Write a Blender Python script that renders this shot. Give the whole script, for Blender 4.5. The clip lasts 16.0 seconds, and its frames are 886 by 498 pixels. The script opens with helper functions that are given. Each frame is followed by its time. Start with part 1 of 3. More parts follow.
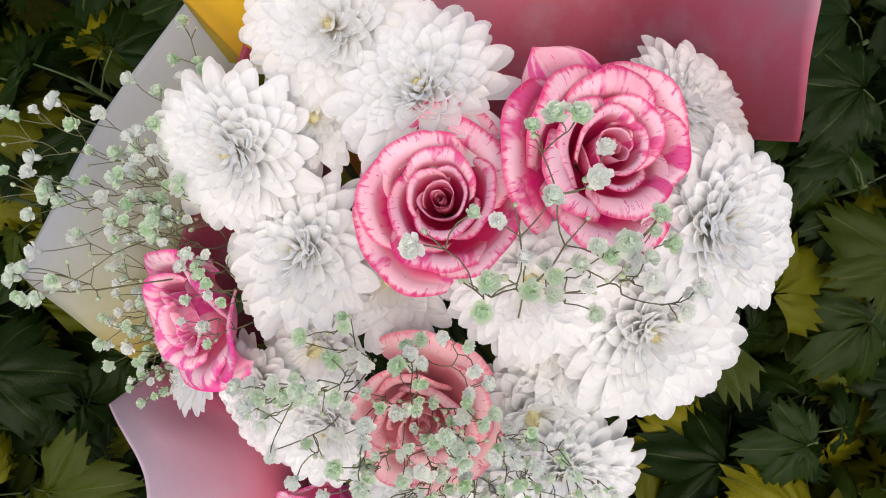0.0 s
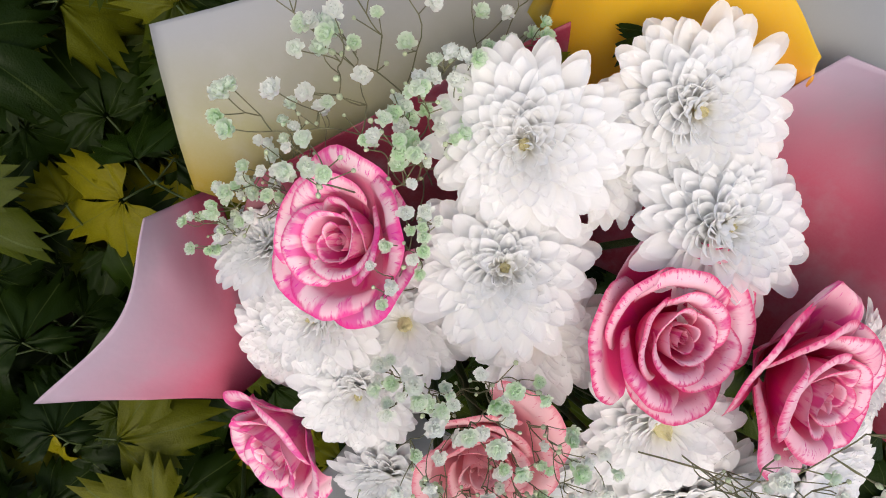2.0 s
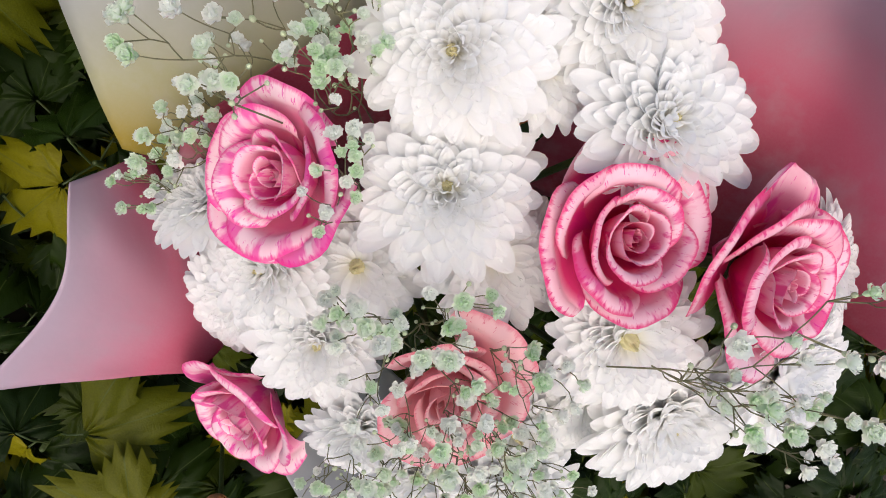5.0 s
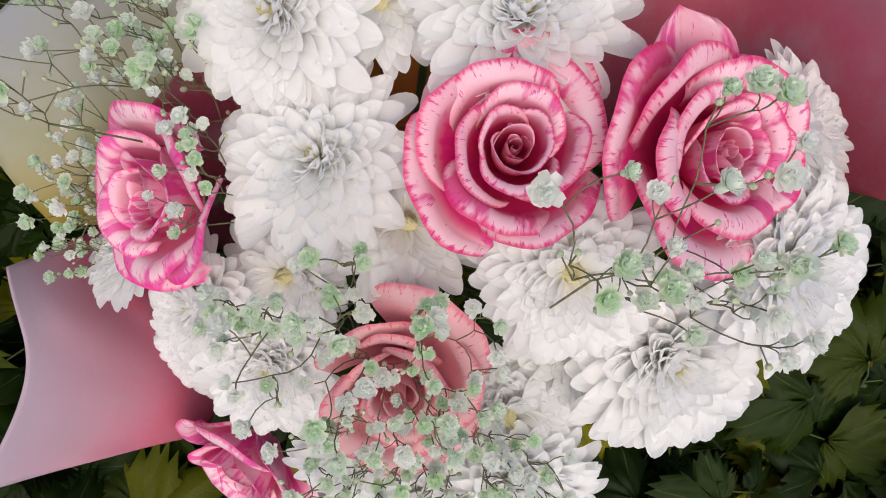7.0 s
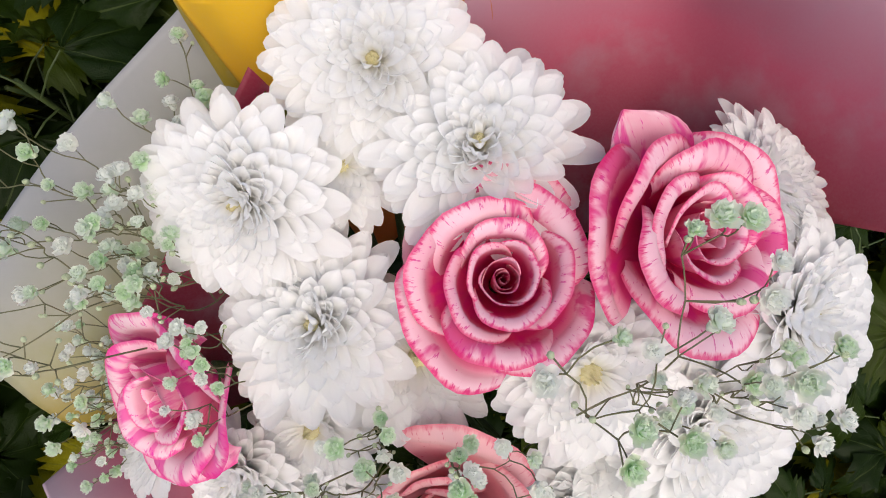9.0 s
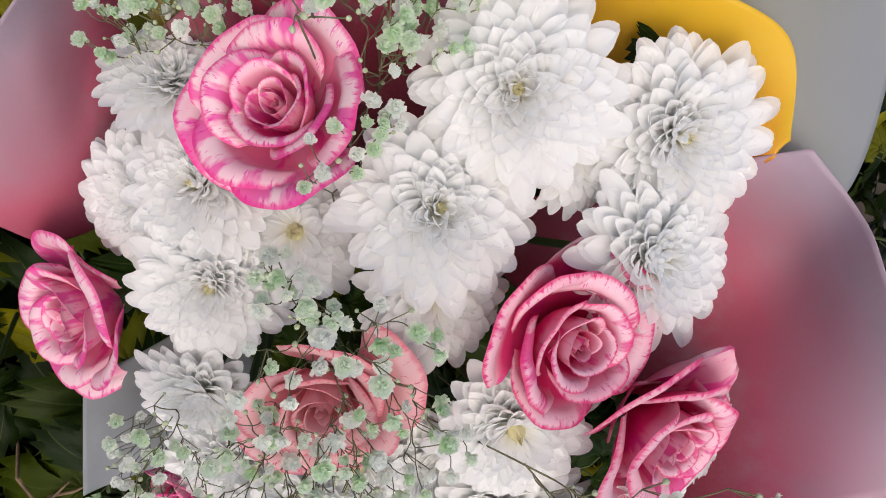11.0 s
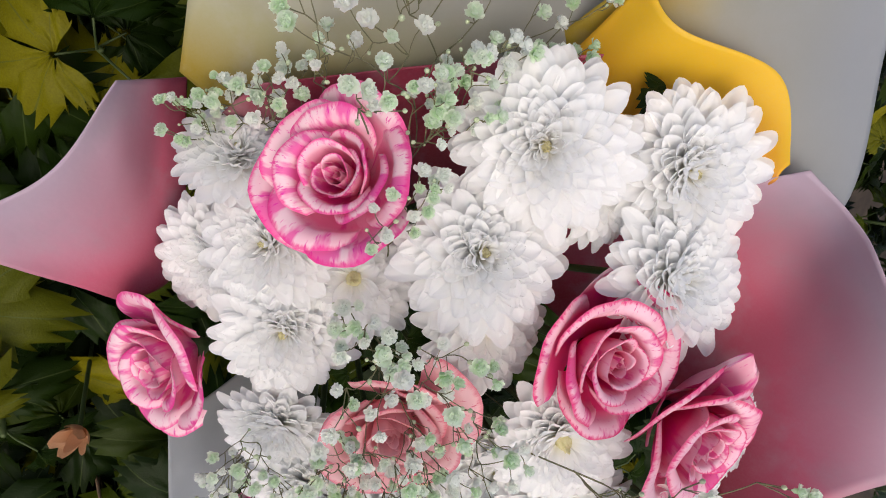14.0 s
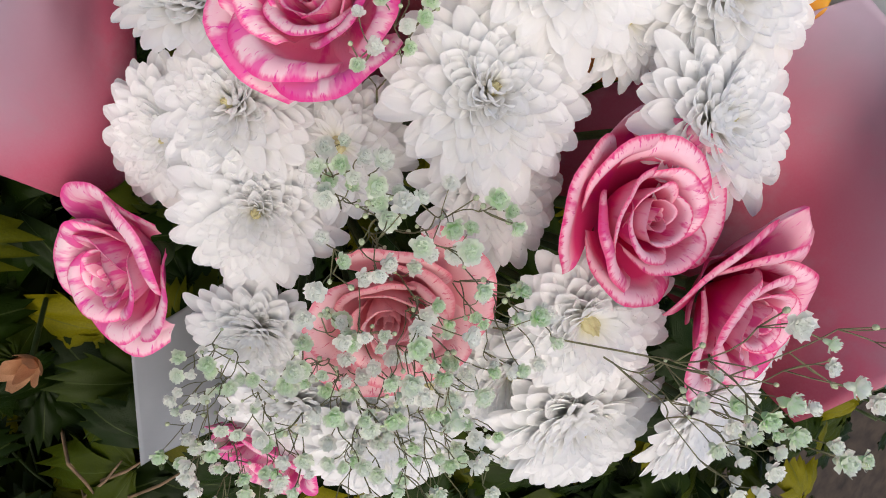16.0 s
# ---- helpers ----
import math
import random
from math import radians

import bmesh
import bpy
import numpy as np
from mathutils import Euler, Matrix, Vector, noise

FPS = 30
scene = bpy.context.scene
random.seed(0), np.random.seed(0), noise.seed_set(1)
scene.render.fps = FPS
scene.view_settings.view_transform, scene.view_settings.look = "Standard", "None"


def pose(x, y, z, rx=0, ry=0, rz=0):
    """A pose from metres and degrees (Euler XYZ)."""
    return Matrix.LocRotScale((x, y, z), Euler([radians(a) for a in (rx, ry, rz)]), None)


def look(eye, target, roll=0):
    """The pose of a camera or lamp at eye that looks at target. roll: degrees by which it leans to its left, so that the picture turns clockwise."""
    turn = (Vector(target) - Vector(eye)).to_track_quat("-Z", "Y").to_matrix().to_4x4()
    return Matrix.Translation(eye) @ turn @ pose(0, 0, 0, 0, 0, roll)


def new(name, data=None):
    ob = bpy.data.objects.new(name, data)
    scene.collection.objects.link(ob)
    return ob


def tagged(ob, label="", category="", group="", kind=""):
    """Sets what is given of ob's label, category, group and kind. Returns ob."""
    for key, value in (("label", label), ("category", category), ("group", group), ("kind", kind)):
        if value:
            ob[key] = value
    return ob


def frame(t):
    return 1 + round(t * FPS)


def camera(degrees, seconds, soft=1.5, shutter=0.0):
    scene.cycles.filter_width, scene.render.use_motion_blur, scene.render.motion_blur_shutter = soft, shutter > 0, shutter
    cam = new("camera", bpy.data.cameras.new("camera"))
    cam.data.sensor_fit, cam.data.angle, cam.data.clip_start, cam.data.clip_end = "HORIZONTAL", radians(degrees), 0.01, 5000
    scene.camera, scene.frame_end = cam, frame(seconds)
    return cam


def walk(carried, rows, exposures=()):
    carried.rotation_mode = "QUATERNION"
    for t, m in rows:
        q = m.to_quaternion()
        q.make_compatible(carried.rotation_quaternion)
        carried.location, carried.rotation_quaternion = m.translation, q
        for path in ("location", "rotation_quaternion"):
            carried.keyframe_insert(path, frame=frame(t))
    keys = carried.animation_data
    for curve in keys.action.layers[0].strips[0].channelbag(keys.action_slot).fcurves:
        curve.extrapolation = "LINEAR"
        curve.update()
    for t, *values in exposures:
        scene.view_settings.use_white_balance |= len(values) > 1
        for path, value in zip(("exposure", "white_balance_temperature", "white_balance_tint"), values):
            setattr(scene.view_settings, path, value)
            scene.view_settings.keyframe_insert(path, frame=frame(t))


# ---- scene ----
cam = camera(69.2, 16.0, soft=1.0)
METRES, EYE, TILT, LEAN, TURN = 0.85, 0.70, -85.0, 0.0, 0.0
ROWS = [
    (0.0, 0.0, 0.0, 0.0, -0.0, -0.0, -0.0),
    (0.5, -0.0272, 0.0063, 0.0038, 0.0, -0.01, -0.21),
    (1.0, -0.0694, 0.0195, 0.0145, -4.6, -0.36, -8.36),
    (1.5, -0.1376, 0.0361, 0.0132, -12.2, -3.81, -29.57),
    (2.0, -0.194, 0.0467, 0.0017, -16.13, -3.27, -37.87),
    (2.5, -0.2289, 0.036, 0.0178, -19.86, -1.37, -39.87),
    (3.0, -0.2295, 0.0281, 0.0331, -19.29, -2.52, -35.67),
    (3.5, -0.2294, 0.0195, 0.0645, -16.59, -4.29, -32.58),
    (4.0, -0.2208, 0.0257, 0.0491, -15.73, -4.19, -31.03),
    (4.5, -0.1902, 0.0434, -0.014, -18.43, -2.79, -32.36),
    (7.0, -0.0493, 0.0533, -0.0148, -7.62, -1.73, -16.96),
    (7.5, -0.0246, 0.0383, 0.0051, -2.88, 0.31, -0.11),
    (8.0, -0.0157, 0.0377, 0.0219, -1.64, 1.26, 4.84),
    (8.5, -0.0129, 0.0365, 0.026, -1.25, 2.08, 6.07),
    (9.0, -0.0538, 0.0504, 0.028, -7.07, 1.07, -2.63),
    (11.5, -0.1899, 0.0787, -0.0627, -49.54, 22.09, -63.55),
    (12.0, -0.1786, 0.0777, -0.0676, -51.41, 23.19, -63.81),
    (12.5, -0.1774, 0.0781, -0.0672, -51.81, 23.52, -63.26),
    (13.0, -0.1939, 0.0768, -0.0699, -44.45, 18.01, -60.79),
    (13.5, -0.226, 0.0681, -0.0548, -36.4, 12.35, -56.26),
    (14.0, -0.2237, 0.0565, -0.0554, -37.42, 12.74, -55.12),
    (14.5, -0.2176, 0.0585, -0.0596, -38.93, 12.81, -56.33),
    (15.0, -0.203, 0.0707, -0.0726, -37.97, 11.4, -55.83),
    (15.5, -0.1809, 0.082, -0.0848, -38.9, 12.74, -53.55),
    (16.0, -0.1583, 0.0864, -0.09, -38.89, 12.77, -52.53),
]
walk(cam, [(t, pose(0, 0, EYE, TILT, LEAN, TURN) @ pose(METRES * x, METRES * y, METRES * z, 90 + pitch, roll, yaw)) for t, x, y, z, yaw, pitch, roll in ROWS],
     exposures=[(0.0, 0.06), (4.5, 0.14), (7.0, -0.06), (9.0, 0.05), (11.5, -0.06), (12.5, -0.06), (14.5, 0.02), (16.0, -0.06)])

# ---- world and light ----
scene.view_settings.exposure = 0.06
SUN_DIR = Vector((0.04, -0.36, 0.93)).normalized()
world = bpy.data.worlds.new("world")
scene.world = world
world.use_nodes = True
wn = world.node_tree.nodes
sky = wn.new("ShaderNodeTexSky")
sky.sky_type = "NISHITA"
sky.sun_disc = False
sky.air_density = 0.8
sky.dust_density = 5.5
sky.ozone_density = 0.6
sky.sun_elevation = math.asin(SUN_DIR.z)
sky.sun_rotation = math.atan2(SUN_DIR.x, SUN_DIR.y)
world.node_tree.links.new(sky.outputs[0], wn["Background"].inputs[0])
wn["Background"].inputs[1].default_value = 0.19
sun_data = bpy.data.lights.new("sun", "SUN")
sun_data.energy = 0.4
sun_data.angle = radians(70)
sun_data.color = (1.0, 0.98, 0.95)
sun = new("sun", sun_data)
sun.matrix_world = look(SUN_DIR * 5, (0, 0, 0))


# ---- materials ----
class Nodes:
    """A node material with a few shorthands."""

    def __init__(self, name):
        self.mat = bpy.data.materials.new(name)
        self.mat.use_nodes = True
        self.t = self.mat.node_tree
        self.out = self.t.nodes["Material Output"]
        self.bsdf = self.t.nodes["Principled BSDF"]

    def add(self, kind, **values):
        n = self.t.nodes.new(kind)
        for k, v in values.items():
            n.inputs[k.replace("_", " ")].default_value = v
        return n

    def link(self, a, b):
        self.t.links.new(a, b)

    def noise(self, coord, scale, detail=4.0, rough=0.55):
        n = self.add("ShaderNodeTexNoise", Scale=scale, Detail=detail, Roughness=rough)
        self.link(coord, n.inputs["Vector"])
        return n.outputs["Fac"]

    def ramp(self, fac, *stops):
        n = self.t.nodes.new("ShaderNodeValToRGB")
        e = n.color_ramp.elements
        while len(e) < len(stops):
            e.new(0.5)
        for el, (pos, col) in zip(e, stops):
            el.position = pos
            el.color = (*col, 1) if len(col) == 3 else col
        self.link(fac, n.inputs[0])
        return n.outputs[0]

    def math(self, op, a, b=None):
        n = self.t.nodes.new("ShaderNodeMath")
        n.operation = op
        for i, v in enumerate((a, b)):
            if v is None:
                continue
            if isinstance(v, (int, float)):
                n.inputs[i].default_value = v
            else:
                self.link(v, n.inputs[i])
        return n.outputs[0]

    def mix(self, fac, a, b, blend="MIX"):
        n = self.t.nodes.new("ShaderNodeMix")
        n.data_type = "RGBA"
        n.blend_type = blend
        for sock, v in ((n.inputs[0], fac), (n.inputs[6], a), (n.inputs[7], b)):
            if isinstance(v, (int, float)):
                sock.default_value = v
            elif isinstance(v, tuple):
                sock.default_value = (*v, 1)
            else:
                self.link(v, sock)
        return n.outputs[2]

    def uv(self):
        return self.t.nodes.new("ShaderNodeUVMap").outputs[0]

    def obj(self):
        return self.t.nodes.new("ShaderNodeTexCoord").outputs["Object"]

    def rand(self):
        return self.t.nodes.new("ShaderNodeObjectInfo").outputs["Random"]

    def scaled(self, coord, x, y, z):
        n = self.t.nodes.new("ShaderNodeMapping")
        n.inputs["Scale"].default_value = (x, y, z)
        self.link(coord, n.inputs["Vector"])
        return n.outputs[0]

    def bump(self, height, strength, distance):
        n = self.add("ShaderNodeBump", Strength=strength, Distance=distance)
        self.link(height, n.inputs["Height"])
        self.link(n.outputs[0], self.bsdf.inputs["Normal"])

    def finish(self, color, rough, thin=0.0, thin_color=None, spec=0.4):
        if isinstance(color, tuple):
            self.bsdf.inputs["Base Color"].default_value = (*color, 1)
        else:
            self.link(color, self.bsdf.inputs["Base Color"])
        if isinstance(rough, (int, float)):
            self.bsdf.inputs["Roughness"].default_value = rough
        else:
            self.link(rough, self.bsdf.inputs["Roughness"])
        self.bsdf.inputs["Specular IOR Level"].default_value = spec
        if thin:
            tr = self.t.nodes.new("ShaderNodeBsdfTranslucent")
            src = thin_color if thin_color is not None else color
            if isinstance(src, tuple):
                tr.inputs[0].default_value = (*src, 1)
            else:
                self.link(src, tr.inputs[0])
            mx = self.t.nodes.new("ShaderNodeMixShader")
            mx.inputs[0].default_value = thin
            self.link(self.bsdf.outputs[0], mx.inputs[1])
            self.link(tr.outputs[0], mx.inputs[2])
            self.link(mx.outputs[0], self.out.inputs[0])
        return self.mat


def sep(n, vec):
    s = n.t.nodes.new("ShaderNodeSeparateXYZ")
    n.link(vec, s.inputs[0])
    return s.outputs


def mat_white_petal():
    n = Nodes("white_petal")
    uv = n.uv()
    x, y, _ = sep(n, uv)
    veins = n.noise(n.scaled(uv, 22, 1.4, 1), 1.0, 3)
    blotch = n.noise(n.obj(), 5, 3)
    base = n.ramp(y, (0.0, (0.90, 0.87, 0.62)), (0.25, (0.96, 0.95, 0.89)), (0.55, (0.968, 0.968, 0.958)))
    col = n.mix(n.math("MULTIPLY", blotch, 0.10), base, (0.92, 0.90, 0.86))
    col = n.mix(n.math("MULTIPLY", n.rand(), 0.08), col, (0.93, 0.91, 0.84))
    n.bump(veins, 0.30, 0.0003)
    return n.finish(col, 0.55, 0.55, spec=0.15)


def mat_disc():
    n = Nodes("yellow_green_centre")
    f = n.noise(n.obj(), 700, 2)
    return n.finish(n.ramp(f, (0.3, (0.60, 0.52, 0.18)), (0.65, (0.90, 0.84, 0.55))), 0.6, 0.1)


def mat_rose(name, cream, pink, deep, amount, depth=0.85):
    n = Nodes(name)
    uv = n.uv()
    x, y, _ = sep(n, uv)
    rnd = n.rand()
    shift = n.t.nodes.new("ShaderNodeVectorMath")
    shift.operation = "ADD"
    comb = n.t.nodes.new("ShaderNodeCombineXYZ")
    n.link(n.math("MULTIPLY", rnd, 37.0), comb.inputs[0])
    n.link(n.math("MULTIPLY", rnd, 11.0), comb.inputs[1])
    n.link(uv, shift.inputs[0])
    n.link(comb.outputs[0], shift.inputs[1])
    p = shift.outputs[0]
    fleck = n.noise(n.scaled(p, 38, 7.0, 1), 1.0, 3, 0.65)
    patch = n.noise(n.scaled(p, 4.5, 1.2, 1), 1.0, 4)
    tint = n.noise(n.scaled(p, 2, 3, 1), 1.0, 3)
    heart = n.ramp(y, (0.55, (1, 1, 1)), (0.86, (0, 0, 0)))
    pale = n.mix(n.ramp(tint, (0.35, (0, 0, 0)), (0.75, (1, 1, 1))), cream, tuple(0.62 * c + 0.38 * q for c, q in zip(cream, pink)))
    col = n.mix(n.math("MULTIPLY", heart, depth), pale, pink)
    big = n.ramp(n.math("ADD", patch, amount), (0.57, (0, 0, 0)), (0.64, (1, 1, 1)))
    col = n.mix(n.math("MULTIPLY", big, 0.80), col, tuple(0.5 * c + 0.5 * q for c, q in zip(pink, deep)))
    rim = n.math("POWER", y, 5.0)
    dots = n.ramp(n.math("ADD", fleck, n.math("MULTIPLY", rim, 0.10)), (0.66, (0, 0, 0)), (0.70, (1, 1, 1)))
    col = n.mix(n.math("MULTIPLY", dots, 0.75), col, deep)
    brink = n.ramp(n.math("ADD", y, n.math("MULTIPLY", n.math("SUBTRACT", fleck, 0.5), 0.10)), (0.955, (0, 0, 0)), (0.985, (1, 1, 1)))
    col = n.mix(n.math("MULTIPLY", brink, 0.8), col, pink)
    n.bump(n.noise(n.scaled(uv, 40, 2, 1), 1.0, 3), 0.25, 0.0004)
    return n.finish(col, 0.45, 0.22, spec=0.35)


def mat_ombre(name, inner, middle, outer, thin=0.35, mottle_color=(0.40, 0.36, 0.40)):
    """Printed paper that fades from its inner to its outer colour along v."""
    n = Nodes(name)
    uv = n.uv()
    x, y, _ = sep(n, uv)
    cloud = n.noise(n.obj(), 14, 3)
    v = n.math("ADD", y, n.math("MULTIPLY", n.math("SUBTRACT", cloud, 0.5), 0.22))
    col = n.ramp(v, (0.08, inner), (0.42, middle), (0.92, outer))
    # cloudy mottling; on the pink sheets it paints the leaves' shadows into the colour
    mottle = n.ramp(n.noise(n.obj(), 30, 4, 0.6), (0.50, (0, 0, 0)), (0.72, (1, 1, 1)))
    col = n.mix(n.math("MULTIPLY", mottle, 0.32), col, mottle_color)
    fibre = n.noise(n.obj(), 900, 3)
    col = n.mix(n.math("MULTIPLY", fibre, 0.10), col, (0.55, 0.53, 0.55))
    n.bump(n.noise(n.obj(), 26, 4), 0.35, 0.004)
    return n.finish(col, 0.42, thin, spec=0.35)


def mat_leaf():
    n = Nodes("garden_leaf")
    uv = n.uv()
    x, y, _ = sep(n, uv)
    rnd = n.rand()
    tone = n.noise(n.obj(), 60, 4)
    # random tone per leaf; near-black paints in shaded gaps, yellow-green the lit leaves
    col = n.ramp(rnd, (0.0, (0.006, 0.014, 0.0012)), (0.58, (0.014, 0.030, 0.0018)), (0.80, (0.055, 0.072, 0.003)), (1.0, (0.30, 0.26, 0.005)))
    col = n.mix(n.math("MULTIPLY", tone, 0.6), col, (0.013, 0.026, 0.003))
    mid = n.math("LESS_THAN", n.math("ABSOLUTE", n.math("SUBTRACT", x, 0.5)), 0.018)
    col = n.mix(n.math("MULTIPLY", mid, 0.5), col, (0.08, 0.11, 0.03))
    ribs = n.noise(n.scaled(uv, 3, 16, 1), 1.0, 2)
    n.bump(n.math("ADD", ribs, tone), 0.35, 0.0012)
    return n.finish(col, n.ramp(tone, (0.3, (0.30,) * 3), (0.8, (0.55,) * 3)), 0.22, spec=0.12)


def mat_plain(name, a, b, scale, rough, thin=0.0, spec=0.4, by_rand=0.0):
    n = Nodes(name)
    f = n.noise(n.obj(), scale, 4)
    if by_rand:
        f = n.math("ADD", n.math("MULTIPLY", f, 1 - by_rand), n.math("MULTIPLY", n.rand(), by_rand))
    n.bump(f, 0.4, 0.001)
    return n.finish(n.ramp(f, (0.25, a), (0.62, b)), rough, thin, spec=spec)


def mat_puff():
    n = Nodes("gypsophila_petal")
    o = n.obj()
    ln = n.t.nodes.new("ShaderNodeVectorMath")
    ln.operation = "LENGTH"
    n.link(o, ln.inputs[0])
    heart = n.ramp(ln.outputs["Value"], (0.25, (1, 1, 1)), (0.95, (0, 0, 0)))
    green = n.ramp(n.rand(), (0.35, (0.08, 0.08, 0.08)), (0.9, (1, 1, 1)))
    f = n.noise(o, 3.0, 3)
    col = n.mix(n.math("MULTIPLY", green, n.math("ADD", n.math("MULTIPLY", heart, 0.55), n.math("MULTIPLY", f, 0.42))), (0.96, 0.97, 0.93), (0.50, 0.80, 0.34))
    return n.finish(col, 0.6, 0.5, spec=0.3)


WHITE = mat_white_petal()
DISC = mat_disc()
ROSE = mat_rose("striped_rose", (0.93, 0.62, 0.69), (0.74, 0.018, 0.17), (0.70, 0.005, 0.27), 0.03, 0.95)
ROSE_HOT = mat_rose("hot_striped_rose", (0.94, 0.68, 0.72), (0.84, 0.042, 0.29), (0.80, 0.008, 0.38), 0.06, 0.6)
ROSE_PALE = mat_rose("salmon_rose", (0.92, 0.56, 0.57), (0.80, 0.20, 0.26), (0.70, 0.05, 0.15), -0.08, 0.6)
# pink's crimson inner end: print, darkened further to hold the flowers' shade
PINK = mat_ombre("pink_ombre_paper", (0.28, 0.006, 0.026), (0.60, 0.12, 0.20), (0.55, 0.42, 0.50))
YELLOW = mat_ombre("yellow_ombre_paper", (0.60, 0.17, 0.02), (0.88, 0.42, 0.01), (0.90, 0.58, 0.01), 0.35, (0.85, 0.50, 0.02))
OLIVE = mat_ombre("yellow_to_grey_ombre_paper", (0.38, 0.27, 0.015), (0.41, 0.39, 0.20), (0.41, 0.42, 0.42), 0.35, (0.52, 0.52, 0.50))
GREY = mat_ombre("grey_ombre_paper", (0.56, 0.42, 0.04), (0.42, 0.41, 0.33), (0.40, 0.42, 0.43), 0.45, (0.45, 0.47, 0.48))
CRIMSON = mat_ombre("crimson_paper", (0.16, 0.006, 0.02), (0.26, 0.01, 0.03), (0.36, 0.02, 0.06), 0.2)
LEAF = mat_leaf()
STEM = mat_plain("green_stem", (0.022, 0.042, 0.010), (0.06, 0.085, 0.022), 80, 0.55)
TWIG = mat_plain("thin_twig", (0.09, 0.10, 0.045), (0.19, 0.18, 0.09), 200, 0.6)
PUFF = mat_puff()
BUD = mat_plain("gypsophila_bud", (0.30, 0.40, 0.18), (0.62, 0.68, 0.46), 300, 0.6)
SOIL = mat_plain("soil", (0.012, 0.009, 0.006), (0.05, 0.036, 0.024), 30, 0.95)
BRACT = mat_plain("faded_flower", (0.35, 0.14, 0.05), (0.60, 0.34, 0.18), 60, 0.6, 0.2)


# ---- mesh helpers ----
def mesh_grid(name, nu, nv, f, material, closed=False):
    """A smooth surface sheet from f(u, v) -> (point, uv)."""
    verts, uvs, faces = [], [], []
    for j in range(nv + 1):
        for i in range(nu + 1):
            p, t = f(i / nu, j / nv)
            verts.append(p)
            uvs.append(t)
    for j in range(nv):
        for i in range(nu):
            a = j * (nu + 1) + i
            faces.append((a, a + 1, a + nu + 2, a + nu + 1))
    return mesh_from(name, verts, faces, uvs, material)


def mesh_from(name, verts, faces, uvs, material):
    me = bpy.data.meshes.new(name)
    me.from_pydata([tuple(v) for v in verts], [], faces)
    if uvs:
        layer = me.uv_layers.new(name="UVMap")
        for loop in me.loops:
            layer.data[loop.index].uv = uvs[loop.vertex_index]
    for p in me.polygons:
        p.use_smooth = True
    me.materials.append(material)
    return me


def part(name, data, parent, m=None, label=""):
    ob = new(name, data)
    ob.parent = parent
    if m is not None:
        ob.matrix_basis = m
    if label:
        ob["label"] = label
    return ob


def frame_to(center, normal, spin=0.0):
    """A pose whose z axis is the normal."""
    q = Vector(normal).normalized().to_track_quat("Z", "Y").to_matrix().to_4x4()
    return Matrix.Translation(center) @ q @ pose(0, 0, 0, 0, 0, spin)


def tube_into(verts, faces, points, radii, sides=5):
    """Adds a bent tube to the lists."""
    first = len(verts)
    for k, p in enumerate(points):
        a = points[max(k - 1, 0)]
        b = points[min(k + 1, len(points) - 1)]
        d = (Vector(b) - Vector(a))
        q = (d.normalized() if d.length else Vector((0, 0, 1))).to_track_quat("Z", "Y")
        for s in range(sides):
            ang = 2 * math.pi * s / sides
            verts.append(Vector(p) + q @ Vector((math.cos(ang), math.sin(ang), 0)) * radii[k])
    for k in range(len(points) - 1):
        for s in range(sides):
            a, b = first + k * sides + s, first + k * sides + (s + 1) % sides
            faces.append((a, b, b + sides, a + sides))
    end = first + (len(points) - 1) * sides
    faces.append(tuple(end + s for s in range(sides)))


def bend(a, b, sag, n=5):
    a, b = Vector(a), Vector(b)
    return [a.lerp(b, k / n) + Vector(sag) * math.sin(math.pi * k / n) for k in range(n + 1)]


def stem_mesh(name, a, b, r, material, sag=(0, 0, 0)):
    verts, faces = [], []
    tube_into(verts, faces, bend(a, b, sag), [r] * 6, 7)
    return mesh_from(name, verts, faces, None, material)


# ---- chrysanthemums ----
# for each ring of petals: count, reach and height of the tip, its rise in degrees, half width
RINGS = ((15, 1.00, -0.10, -14, 0.138), (16, 0.97, -0.02, -4, 0.138), (17, 0.91, 0.07, 6, 0.134), (17, 0.83, 0.15, 16, 0.128),
         (18, 0.75, 0.22, 26, 0.126), (18, 0.665, 0.28, 34, 0.122), (18, 0.575, 0.33, 41, 0.116), (18, 0.485, 0.37, 47, 0.106),
         (17, 0.395, 0.40, 53, 0.094), (16, 0.305, 0.42, 60, 0.080), (14, 0.22, 0.43, 67, 0.064), (9, 0.14, 0.43, 74, 0.044))


